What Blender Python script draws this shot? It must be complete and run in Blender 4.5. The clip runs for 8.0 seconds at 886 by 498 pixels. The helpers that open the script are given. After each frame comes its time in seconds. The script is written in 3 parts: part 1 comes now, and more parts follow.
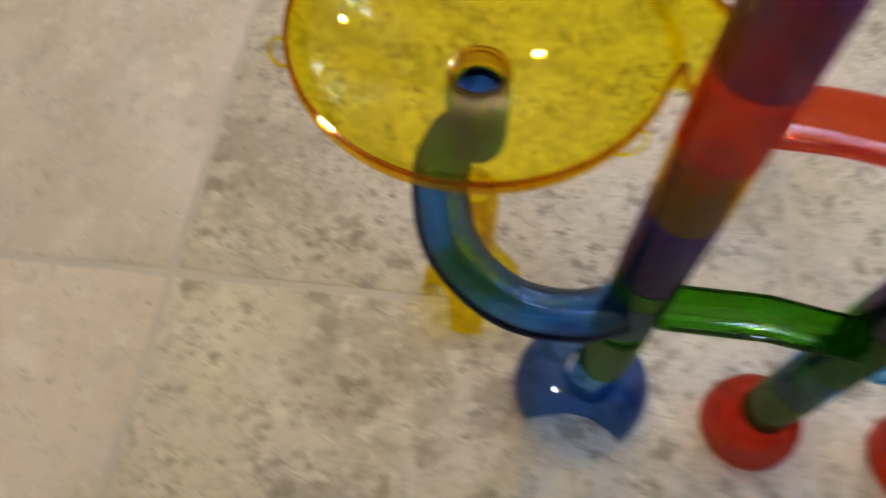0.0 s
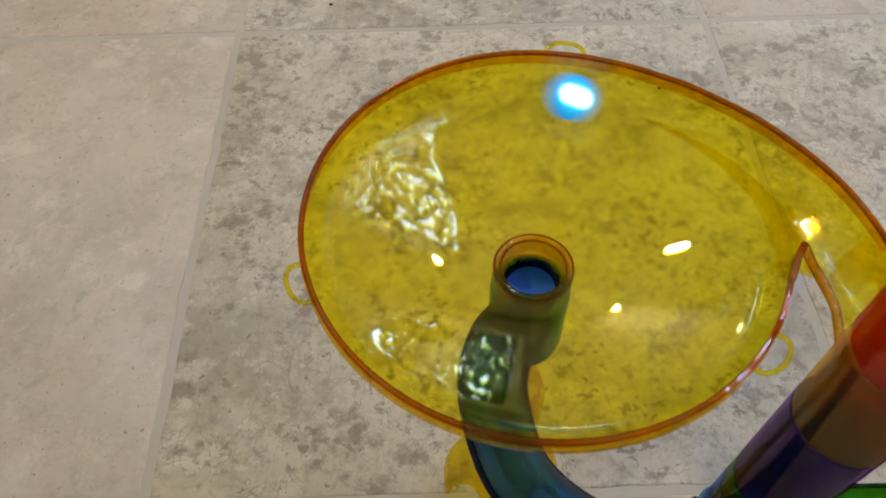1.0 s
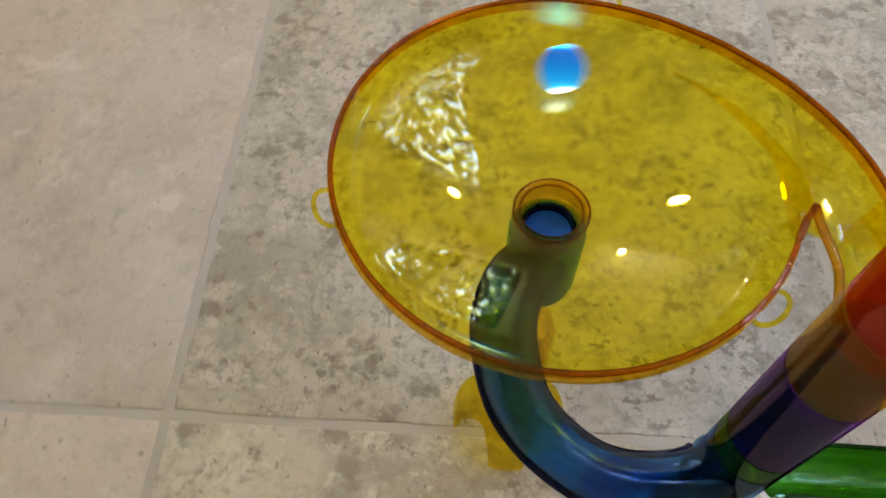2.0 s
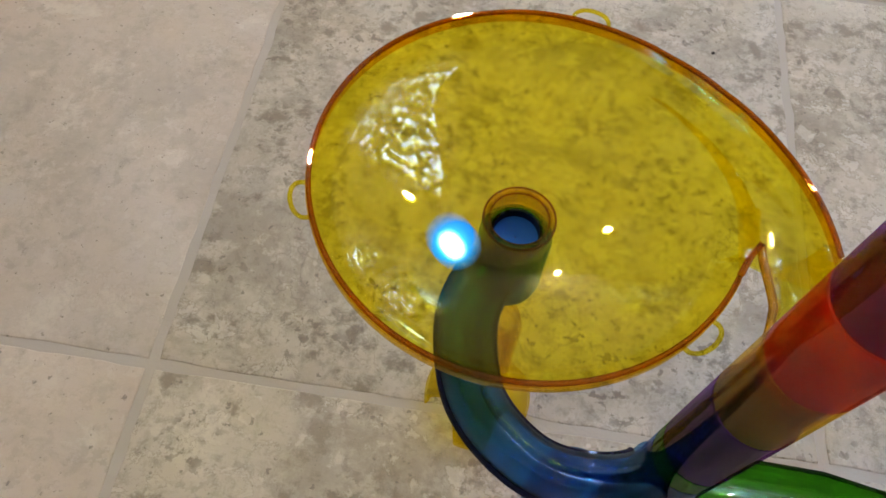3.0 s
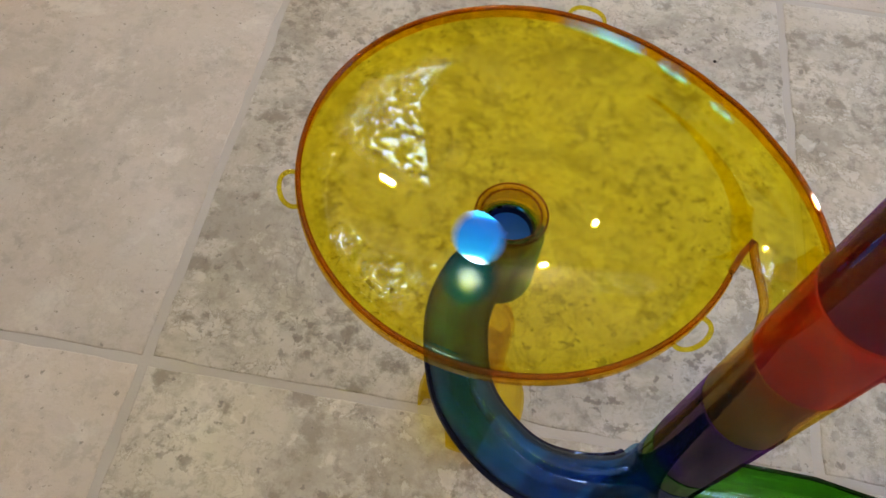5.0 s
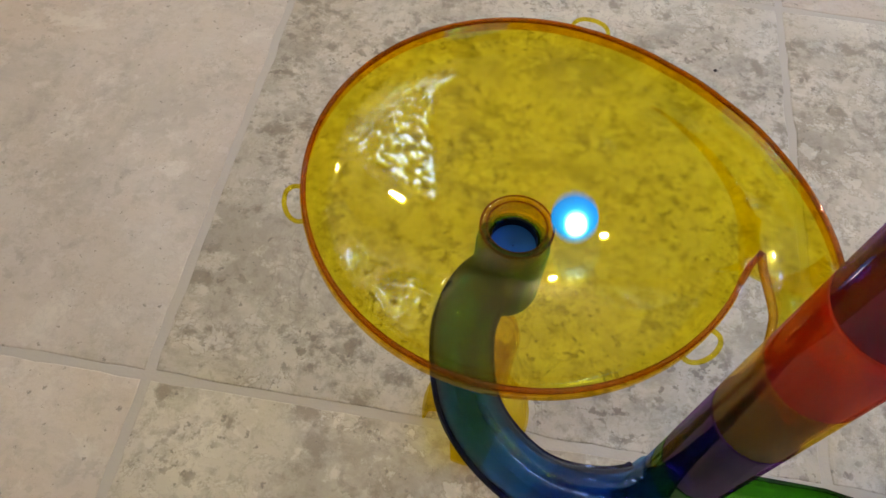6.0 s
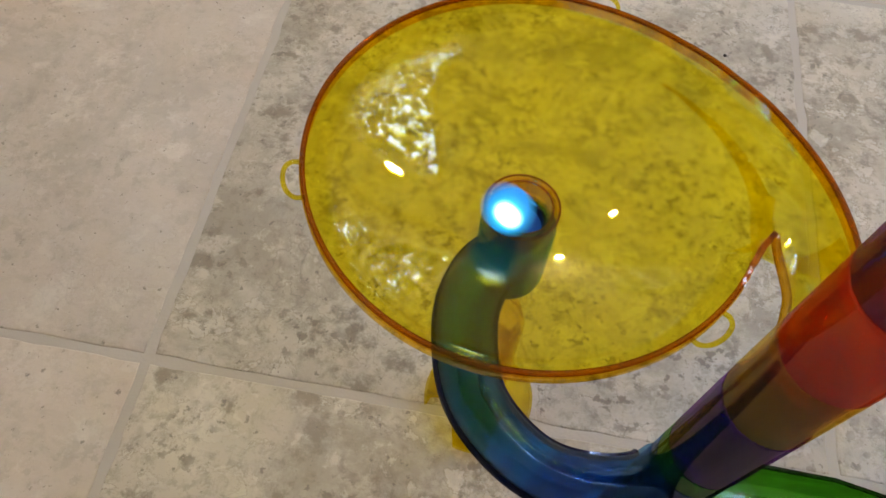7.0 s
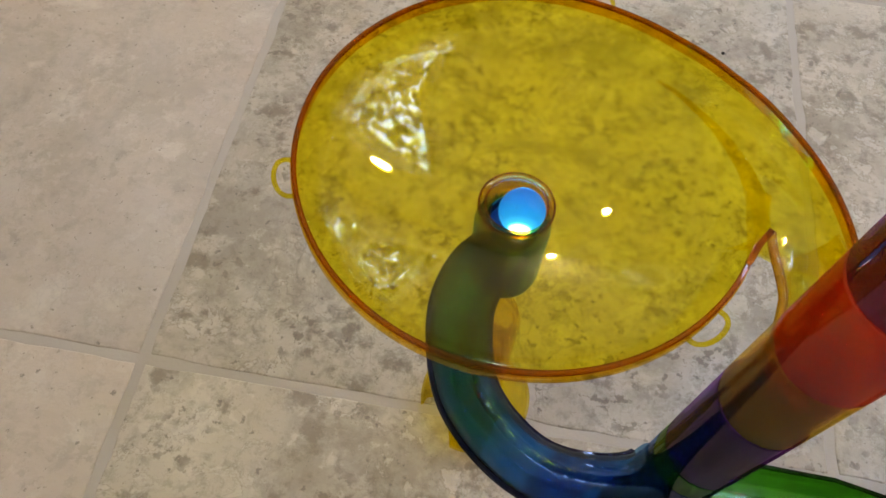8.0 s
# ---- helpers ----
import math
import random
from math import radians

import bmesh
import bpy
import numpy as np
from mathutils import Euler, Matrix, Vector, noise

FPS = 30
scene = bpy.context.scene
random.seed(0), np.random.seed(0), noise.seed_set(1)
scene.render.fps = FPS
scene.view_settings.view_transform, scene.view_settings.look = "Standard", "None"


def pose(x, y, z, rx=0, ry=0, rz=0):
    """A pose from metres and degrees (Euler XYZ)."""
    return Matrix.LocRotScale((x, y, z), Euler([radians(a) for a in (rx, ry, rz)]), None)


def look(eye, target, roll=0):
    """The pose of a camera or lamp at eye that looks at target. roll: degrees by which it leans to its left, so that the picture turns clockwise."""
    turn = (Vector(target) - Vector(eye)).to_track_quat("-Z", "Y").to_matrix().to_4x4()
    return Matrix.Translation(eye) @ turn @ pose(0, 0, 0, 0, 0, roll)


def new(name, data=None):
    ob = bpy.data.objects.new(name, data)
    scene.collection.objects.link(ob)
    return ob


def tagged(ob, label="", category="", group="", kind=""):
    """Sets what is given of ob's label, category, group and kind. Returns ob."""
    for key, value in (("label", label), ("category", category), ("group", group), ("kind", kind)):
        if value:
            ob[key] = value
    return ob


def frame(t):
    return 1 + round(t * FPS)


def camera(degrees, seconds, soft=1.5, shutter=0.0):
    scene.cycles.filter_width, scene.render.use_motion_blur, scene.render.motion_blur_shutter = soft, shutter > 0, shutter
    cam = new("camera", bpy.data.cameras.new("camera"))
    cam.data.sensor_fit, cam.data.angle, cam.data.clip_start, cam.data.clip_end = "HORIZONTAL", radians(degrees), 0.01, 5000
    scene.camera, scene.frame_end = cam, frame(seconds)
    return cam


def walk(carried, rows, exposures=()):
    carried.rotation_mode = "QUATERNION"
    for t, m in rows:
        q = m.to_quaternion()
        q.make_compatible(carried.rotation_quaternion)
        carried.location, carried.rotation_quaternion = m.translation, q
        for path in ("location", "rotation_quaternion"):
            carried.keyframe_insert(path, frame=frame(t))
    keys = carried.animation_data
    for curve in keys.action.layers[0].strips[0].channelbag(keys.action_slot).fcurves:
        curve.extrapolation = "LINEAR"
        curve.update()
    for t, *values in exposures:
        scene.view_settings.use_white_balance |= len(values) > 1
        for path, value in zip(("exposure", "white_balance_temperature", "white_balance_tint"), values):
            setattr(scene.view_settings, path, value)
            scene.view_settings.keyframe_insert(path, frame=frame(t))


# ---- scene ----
# ======== camera ========
cam = camera(61.63, 8.0, soft=1.5, shutter=0.5)
PATH = [
    (0, (0.2359, -0.2092, 0.4974), (0.1019, 0.6893, -1.2843), -1.94),
    (0.1, (0.2223, -0.1967, 0.4875), (0.0364, 0.7062, -1.2873), -6.55),
    (0.2, (0.2026, -0.1802, 0.4796), (0.0603, 0.6858, -1.3176), -5.06),
    (0.3, (0.1990, -0.1697, 0.4747), (0.0210, 0.6716, -1.3310), -8.03),
    (0.4, (0.1934, -0.1553, 0.4687), (0.0425, 0.7111, -1.3276), -7.98),
    (0.5, (0.1927, -0.1408, 0.4658), (0.0618, 0.8064, -1.2908), -7.31),
    (0.6, (0.1907, -0.1395, 0.4675), (0.1126, 0.9336, -1.2185), -4.81),
    (0.7, (0.1877, -0.1342, 0.4691), (0.2114, 1.0144, -1.1681), -0.78),
    (0.8, (0.1856, -0.1329, 0.4678), (0.2261, 1.0404, -1.1515), 0.15),
    (1, (0.1885, -0.1433, 0.4651), (0.2024, 1.0221, -1.1603), -1.20),
    (1.5, (0.1921, -0.1471, 0.4643), (0.2002, 1.0117, -1.1657), -2.05),
    (1.7, (0.1953, -0.1408, 0.4701), (0.1358, 0.9492, -1.2057), -4.93),
    (1.8, (0.1914, -0.1436, 0.4695), (0.1483, 0.9320, -1.2160), -3.06),
    (2, (0.1916, -0.1533, 0.4714), (0.1291, 0.8972, -1.2294), -0.26),
    (2.2, (0.1980, -0.1533, 0.4770), (0.1438, 0.8592, -1.2469), 2.48),
    (3.3, (0.2073, -0.1465, 0.4915), (0.1257, 0.8187, -1.2584), 4.41),
    (3.5, (0.2082, -0.1458, 0.4906), (0.1299, 0.8200, -1.2590), 4.53),
    (4, (0.2098, -0.1476, 0.4900), (0.1176, 0.8058, -1.2657), 4.25),
    (4.5, (0.2126, -0.1486, 0.4888), (0.1105, 0.8238, -1.2559), 3.93),
    (4.7, (0.2124, -0.1513, 0.4872), (0.1181, 0.8263, -1.2550), 4.81),
    (5.8, (0.2104, -0.1529, 0.4855), (0.1165, 0.8654, -1.2333), 4.33),
    (6, (0.2097, -0.1508, 0.4856), (0.1114, 0.8602, -1.2372), 4.18),
    (6.5, (0.2095, -0.1497, 0.4822), (0.1113, 0.8399, -1.2530), 4.25),
    (7, (0.2104, -0.1502, 0.4773), (0.1051, 0.8365, -1.2592), 4.16),
    (7.5, (0.2109, -0.1492, 0.4772), (0.1094, 0.8462, -1.2546), 4.31),
    (8, (0.2125, -0.1489, 0.4751), (0.1079, 0.8368, -1.2620), 4.05),
]
# the film camera's own white balance settles within the first second
TINTS = [(0, 0.10, 7350, 18), (0.4, 0.02, 7080, 17), (1.0, -0.08, 6900, 14), (3.5, -0.03, 6760, 18), (8, -0.04, 7000, 18)]
walk(cam, [(t, look(eye, target, roll)) for t, eye, target, roll in PATH], TINTS)
scene.cycles.transparent_max_bounces = 32

# ======== world, daylight, exposure ========
world = bpy.data.worlds.new("daylight")
scene.world = world
world.use_nodes = True
sky = world.node_tree.nodes.new("ShaderNodeTexSky")
sky.sky_type, sky.sun_disc = "NISHITA", False
sky.sun_elevation, sky.sun_rotation = radians(38), radians(255)
world.node_tree.links.new(sky.outputs[0], world.node_tree.nodes["Background"].inputs["Color"])
world.node_tree.nodes["Background"].inputs["Strength"].default_value = 0.12

sun = new("sun", bpy.data.lights.new("sun", "SUN"))
sun.data.energy, sun.data.angle, sun.data.color = 2.0, radians(0.5), (1, 0.95, 0.88)
sun.matrix_world = look((-3.4, -0.9, 2.8), (0, 0, 0))

LAMP_LIGHT = 16.5
SKY_LIGHT = 21.0
scene.view_settings.exposure = 0.0


def area_lamp(name, size_x, size_y, power, color, m, shape="RECTANGLE"):
    lamp = bpy.data.lights.new(name, "AREA")
    lamp.shape, lamp.size, lamp.size_y, lamp.energy, lamp.color = shape, size_x, size_y, power, color
    ob = new(name, lamp)
    ob.matrix_world = m
    return ob


# ======== materials ========
def nodes_of(name):
    m = bpy.data.materials.new(name)
    m.use_nodes = True
    return m, m.node_tree.nodes, m.node_tree.links, m.node_tree.nodes["Principled BSDF"]


def add(nodes, kind, **inputs):
    n = nodes.new(kind)
    for key, value in inputs.items():
        n.inputs[key.replace("_", " ")].default_value = value
    return n


def ramp(nodes, links, source, stops, smooth=False):
    r = nodes.new("ShaderNodeValToRGB")
    while len(r.color_ramp.elements) < len(stops):
        r.color_ramp.elements.new(0.5)
    for e, (p, c) in zip(r.color_ramp.elements, stops):
        e.position = p
        e.color = (c, c, c, 1) if isinstance(c, (int, float)) else (*c, 1)
    if smooth:
        r.color_ramp.interpolation = "EASE"
    links.new(source, r.inputs[0])
    return r.outputs[0]


def mix(nodes, links, factor, a, b, mode="MIX"):
    m = nodes.new("ShaderNodeMix")
    m.data_type, m.blend_type = "RGBA", mode
    for socket, value in ((m.inputs[0], factor), (m.inputs[6], a), (m.inputs[7], b)):
        if isinstance(value, bpy.types.NodeSocket):
            links.new(value, socket)
        elif isinstance(value, (int, float)):
            socket.default_value = value
        else:
            socket.default_value = (*value, 1)
    return m.outputs[2]


def plain(name, color, rough=0.6, scale=6.0, bump=0.02):
    m, n, l, p = nodes_of(name)
    tex = add(n, "ShaderNodeTexNoise", Scale=scale, Detail=6.0)
    c = mix(n, l, ramp(n, l, tex.outputs[0], [(0.3, 0.0), (0.7, 1.0)]), tuple(v * 0.9 for v in color), color)
    l.new(c, p.inputs["Base Color"])
    p.inputs["Roughness"].default_value = rough
    fine = add(n, "ShaderNodeTexNoise", Scale=scale * 40)
    b = add(n, "ShaderNodeBump", Strength=bump, Distance=0.002)
    l.new(fine.outputs[0], b.inputs["Height"])
    l.new(b.outputs[0], p.inputs["Normal"])
    return m


def plastic(name, tint, body, bend=0.3, milky=0.06, gloss=0.03, wave_size=55.0, wave=0.06):
    """Clear tinted moulded plastic: mostly see-through, some light bent in the wall, a little cloudiness, a glossy skin."""
    m, n, l, p = nodes_of(name)
    n.remove(p)
    out = n["Material Output"]
    coord = n.new("ShaderNodeTexCoord")
    wear = add(n, "ShaderNodeTexNoise", Scale=140.0, Detail=4.0)
    l.new(coord.outputs["Object"], wear.inputs["Vector"])
    clear = add(n, "ShaderNodeBsdfTransparent")
    bent = add(n, "ShaderNodeBsdfRefraction", Roughness=0.015, IOR=1.4)
    worn = mix(n, l, ramp(n, l, wear.outputs[0], [(0.4, 0.0), (0.75, 1.0)]), tint, tuple(v * 0.94 for v in tint))
    for s in (clear, bent):
        l.new(worn, s.inputs["Color"])
    cloud = add(n, "ShaderNodeBsdfDiffuse", Color=(*body, 1))
    lit = add(n, "ShaderNodeBsdfTranslucent", Color=(*body, 1))
    skin = add(n, "ShaderNodeBsdfGlossy", Color=(1, 1, 1, 1))
    l.new(ramp(n, l, wear.outputs[0], [(0.45, gloss), (0.8, gloss * 2.5)]), skin.inputs["Roughness"])
    swell = add(n, "ShaderNodeTexNoise", Scale=wave_size, Detail=2.0)
    l.new(coord.outputs["Object"], swell.inputs["Vector"])
    bump = add(n, "ShaderNodeBump", Strength=wave, Distance=0.001)
    l.new(swell.outputs[0], bump.inputs["Height"])
    for s in (skin, bent):
        l.new(bump.outputs[0], s.inputs["Normal"])
    facing = add(n, "ShaderNodeLayerWeight", Blend=0.5)
    power = n.new("ShaderNodeMath")
    power.operation = "POWER"
    power.inputs[1].default_value = 4.0
    l.new(facing.outputs["Facing"], power.inputs[0])
    sheen = n.new("ShaderNodeMath")
    sheen.operation = "MULTIPLY_ADD"
    sheen.inputs[1].default_value, sheen.inputs[2].default_value = 0.2, 0.044
    l.new(power.outputs[0], sheen.inputs[0])
    m1, m2, m3, m4 = (n.new("ShaderNodeMixShader") for _ in range(4))
    m1.inputs[0].default_value, m2.inputs[0].default_value, m3.inputs[0].default_value = bend, 0.5, milky
    l.new(clear.outputs[0], m1.inputs[1]), l.new(bent.outputs[0], m1.inputs[2])
    l.new(cloud.outputs[0], m2.inputs[1]), l.new(lit.outputs[0], m2.inputs[2])
    l.new(m1.outputs[0], m3.inputs[1]), l.new(m2.outputs[0], m3.inputs[2])
    l.new(sheen.outputs[0], m4.inputs[0]), l.new(m3.outputs[0], m4.inputs[1]), l.new(skin.outputs[0], m4.inputs[2])
    l.new(m4.outputs[0], out.inputs["Surface"])
    return m


YELLOW = plastic("yellow_plastic", (0.985, 0.905, 0.17), (0.80, 0.56, 0.02), bend=0.0, milky=0.007, gloss=0.012, wave_size=32.0, wave=0.02)
# the funnel's yellow, with edge-on darkening of thick plastic put into the tint
AMBER_EDGE_ON = plastic("amber_edge_on_plastic", (0.84, 0.46, 0.10), (0.42, 0.14, 0.01), bend=0.3, milky=0.05, gloss=0.02)
GOLD = plastic("golden_plastic", (0.93, 0.68, 0.10), (0.6, 0.26, 0.005), bend=0.3, milky=0.05, gloss=0.015)
BLUE = plastic("blue_plastic", (0.32, 0.64, 0.88), (0.004, 0.08, 0.34), bend=0.08, milky=0.006, gloss=0.015)
DEEP_BLUE = plastic("deep_blue_plastic", (0.26, 0.50, 0.80), (0.004, 0.06, 0.24), bend=0.1, milky=0.05, gloss=0.02)
# blue plastic with its edge-on darkening put into the tint
BLUE_DARKENED = plastic("darkened_blue_plastic", (0.03, 0.05, 0.22), (0.002, 0.01, 0.07), bend=0.1, milky=0.06, gloss=0.02)
MOUTH = plastic("clear_golden_plastic", (0.97, 0.78, 0.13), (0.7, 0.38, 0.01), bend=0.2, milky=0.012, gloss=0.015)
GREEN = plastic("green_plastic", (0.22, 0.59, 0.12), (0.012, 0.2, 0.01), bend=0.2, milky=0.06, gloss=0.02)
GREEN_EDGE = plastic("dark_green_edge", (0.10, 0.30, 0.08), (0.002, 0.03, 0.002), bend=0.4, milky=0.06, gloss=0.02)
RED = plastic("red_plastic", (0.96, 0.36, 0.20), (0.8, 0.05, 0.02), bend=0.3, milky=0.15, gloss=0.02)
PURPLE = plastic("purple_plastic", (0.60, 0.30, 0.70), (0.05, 0.015, 0.2), bend=0.3, milky=0.03, gloss=0.02)

GOLDEN = plastic("deep_yellow_plastic", (0.975, 0.875, 0.13), (0.8, 0.55, 0.02), bend=0.05, milky=0.03, gloss=0.015)
SKIRT = plastic("golden_skirt", (0.96, 0.74, 0.12), (0.6, 0.3, 0.005), bend=0.0, milky=0.04, gloss=0.015)
ORANGE = plastic("orange_yellow_plastic", (0.97, 0.76, 0.12), (0.7, 0.35, 0.01), bend=0.1, milky=0.03, gloss=0.015)
VIOLET = plastic("violet_plastic", (0.50, 0.16, 0.66), (0.03, 0.015, 0.2), bend=0.2, milky=0.03, gloss=0.02)


def stone_tile(name, light, warm, stain, blotch, crackle):
    """Worn limestone look: pale ground, grey-brown clouds, dark pits, pale fillings; each tile a little different."""
    m, n, l, p = nodes_of(name)
    coord, info = n.new("ShaderNodeTexCoord"), n.new("ShaderNodeObjectInfo")
    shift = n.new("ShaderNodeVectorMath")
    shift.operation = "MULTIPLY_ADD"
    shift.inputs[1].default_value = (1, 1, 1)
    l.new(coord.outputs["Object"], shift.inputs[0])
    far = n.new("ShaderNodeVectorMath")
    far.operation = "SCALE"
    far.inputs[0].default_value = (17.3, 9.1, 5.7)
    l.new(info.outputs["Random"], far.inputs["Scale"])
    l.new(far.outputs[0], shift.inputs[2])
    at = shift.outputs[0]

    def noise_at(scale, detail=6.0, rough=0.6, warp=0.0):
        t = add(n, "ShaderNodeTexNoise", Scale=scale, Detail=detail, Roughness=rough, Distortion=warp)
        l.new(at, t.inputs["Vector"])
        return t.outputs[0]

    c = mix(n, l, ramp(n, l, noise_at(6, 6, 0.62), [(0.35, 0.0), (0.65, 1.0)]), warm, light)
    tone = mix(n, l, info.outputs["Random"], (0.93, 0.93, 0.93), (1.0, 0.985, 0.96))
    c = mix(n, l, 1.0, c, tone, "MULTIPLY")
    c = mix(n, l, ramp(n, l, noise_at(7, 9, 0.72, 0.4), [(0.46, 0.0), (0.64, stain)], True), c, (0.275, 0.24, 0.18))
    c = mix(n, l, ramp(n, l, noise_at(21, 7, 0.66, 0.3), [(0.54, 0.0), (0.63, 0.55)]), c, (0.62, 0.56, 0.455))
    c = mix(n, l, ramp(n, l, noise_at(38, 8, 0.68, 0.1), [(0.54, 0.0), (0.63, blotch)]), c, (0.235, 0.20, 0.145))
    c = mix(n, l, ramp(n, l, noise_at(95, 5, 0.7, 0.3), [(0.50, 0.0), (0.70, blotch * 0.7)]), c, (0.235, 0.20, 0.145))
    specks = ramp(n, l, noise_at(105, 5, 0.6, 0.1), [(0.55, 0.0), (0.60, 1.0)])
    c = mix(n, l, mix(n, l, 1.0, specks, ramp(n, l, noise_at(16, 4, 0.6), [(0.47, 0.0), (0.60, blotch)]), "MULTIPLY"), c, (0.21, 0.18, 0.135))
    c = mix(n, l, ramp(n, l, noise_at(60, 6, 0.6, 0.3), [(0.60, 0.0), (0.66, 0.12 + blotch * 0.4)]), c, (0.64, 0.59, 0.49))
    island = noise_at(52, 8, 0.66, 0.3)
    area = ramp(n, l, noise_at(9, 4, 0.6), [(0.44, 0.0), (0.56, blotch)])
    c = mix(n, l, mix(n, l, 1.0, ramp(n, l, island, [(0.555, 0.0), (0.60, 0.5)]), area, "MULTIPLY"), c, (0.64, 0.60, 0.51))
    c = mix(n, l, mix(n, l, 1.0, ramp(n, l, island, [(0.530, 0.0), (0.549, 0.7), (0.566, 0.0)]), area, "MULTIPLY"), c, (0.225, 0.19, 0.14))
    vein = add(n, "ShaderNodeTexVoronoi", Scale=36.0)
    vein.feature = "DISTANCE_TO_EDGE"
    bent = n.new("ShaderNodeVectorMath")
    bent.operation = "MULTIPLY_ADD"
    wobble = add(n, "ShaderNodeTexNoise", Scale=45.0, Detail=5.0)
    l.new(at, wobble.inputs["Vector"])
    l.new(wobble.outputs[1], bent.inputs[0])
    bent.inputs[1].default_value = (0.06, 0.06, 0.06)
    l.new(at, bent.inputs[2])
    l.new(bent.outputs[0], vein.inputs["Vector"])
    cracks = ramp(n, l, vein.outputs["Distance"], [(0.0, 1.0), (0.045, 0.0)])
    where = ramp(n, l, noise_at(11, 4, 0.6), [(0.52, 0.0), (0.62, crackle)])
    c = mix(n, l, mix(n, l, 1.0, cracks, where, "MULTIPLY"), c, (0.20, 0.175, 0.14))
    pits = ramp(n, l, noise_at(170, 3, 0.6), [(0.65, 0.0), (0.71, 0.7)])
    c = mix(n, l, pits, c, (0.17, 0.145, 0.115))
    l.new(c, p.inputs["Base Color"])
    l.new(ramp(n, l, noise_at(40), [(0.3, 0.40), (0.7, 0.62)]), p.inputs["Roughness"])
    relief = mix(n, l, 0.6, noise_at(70, 7, 0.65), pits, "SUBTRACT")
    b = add(n, "ShaderNodeBump", Strength=0.4, Distance=0.0012)
    l.new(relief, b.inputs["Height"])
    l.new(b.outputs[0], p.inputs["Normal"])
    return m


TILE = stone_tile("mottled_travertine", (0.55, 0.51, 0.42), (0.465, 0.412, 0.325), 0.72, 0.86, 0.5)
TILE_PALE = stone_tile("pale_travertine", (0.53, 0.47, 0.385), (0.50, 0.415, 0.325), 0.35, 0.22, 0.12)
GROUT = plain("grout", (0.46, 0.415, 0.35), 0.85, 60, 0.08)
PAINT = plain("wall_paint", (0.44, 0.41, 0.35), 0.7, 3, 0.05)
CEILING = plain("ceiling_paint", (0.8, 0.79, 0.76), 0.8, 3, 0.05)
TRIM = plain("white_trim", (0.78, 0.77, 0.74), 0.4, 5, 0.02)
LAWN = plain("lawn", (0.06, 0.1, 0.03), 0.9, 4, 0.3)
BARK = plain("bark", (0.12, 0.09, 0.06), 0.9, 20, 0.6)
LEAF = plain("leaf", (0.04, 0.075, 0.02), 0.6, 30, 0.1)
BLUE_SOLID = plain("solid_blue_plastic", (0.010, 0.115, 0.46), 0.65, 120, 0.02)
BLUE_SOLID.node_tree.nodes["Principled BSDF"].inputs["Specular IOR Level"].default_value = 0.12
CRUMB = plain("dark_crumb", (0.03, 0.025, 0.02), 0.8, 200, 0.2)


def glass_pane():
    m, n, l, p = nodes_of("window_glass")
    p.inputs["Transmission Weight"].default_value = 1.0
    p.inputs["Roughness"].default_value = 0.0
    p.inputs["IOR"].default_value = 1.45
    return m


PANE = glass_pane()


def lamp_glow():
    m, n, l, p = nodes_of("lamp_diffuser")
    p.inputs["Base Color"].default_value = (0.9, 0.88, 0.82, 1)
    p.inputs["Emission Color"].default_value = (1, 0.83, 0.6, 1)
    p.inputs["Emission Strength"].default_value = 6.0
    return m


GLOW = lamp_glow()


def bright_sky():
    m, n, l, p = nodes_of("bright_sky")
    coord = n.new("ShaderNodeTexCoord")
    tex = add(n, "ShaderNodeTexNoise", Scale=0.35, Detail=4.0)
    l.new(coord.outputs["Object"], tex.inputs["Vector"])
    l.new(mix(n, l, tex.outputs[0], (0.28, 0.50, 1.0), (0.56, 0.76, 1.0)), p.inputs["Emission Color"])
    p.inputs["Emission Strength"].default_value = SKY_LIGHT
    p.inputs["Base Color"].default_value = (0.5, 0.5, 0.5, 1)
    return m


BRIGHT_SKY = bright_sky()


def marble_glow():
    """Blue light-up marble: an even blue glow, a white-hot window over its lamp at the top pole, and an added bright
    lower pole.
    """
    m, n, l, p = nodes_of("lit_blue_marble")
    coord, sep = n.new("ShaderNodeTexCoord"), n.new("ShaderNodeSeparateXYZ")
    l.new(coord.outputs["Object"], sep.inputs[0])
    scaled = n.new("ShaderNodeMath")
    scaled.operation = "MULTIPLY_ADD"
    scaled.inputs[1].default_value, scaled.inputs[2].default_value = 0.5 / 0.0088, 0.5
    l.new(sep.outputs["Z"], scaled.inputs[0])
    hue = ramp(n, l, scaled.outputs[0], [(0.0, (0.05, 0.70, 1.0)), (0.08, (0.0, 0.45, 1.0)), (0.20, (0.0, 0.24, 0.78)), (0.5, (0.0, 0.36, 0.92)), (0.80, (0.0, 0.48, 1.0)), (0.93, (0.02, 0.60, 1.0)), (0.975, (0.65, 0.95, 1.0))])
    # lower pole's glow is added to brighten the bowl's reflection under the marble
    power = ramp(n, l, scaled.outputs[0], [(0.0, 1.0), (0.04, 0.5), (0.12, 0.06), (0.22, 0.032), (0.55, 0.042), (0.82, 0.058), (0.92, 0.09), (0.962, 0.3), (0.988, 1.0)])
    gain = n.new("ShaderNodeMath")
    gain.operation = "MULTIPLY"
    gain.inputs[1].default_value = 14.0
    l.new(power, gain.inputs[0])
    p.inputs["Base Color"].default_value = (0.002, 0.06, 0.32, 1)
    p.inputs["Roughness"].default_value = 0.12
    p.inputs["Specular IOR Level"].default_value = 0.25
    l.new(hue, p.inputs["Emission Color"])
    l.new(gain.outputs[0], p.inputs["Emission Strength"])
    return m


MARBLE = marble_glow()


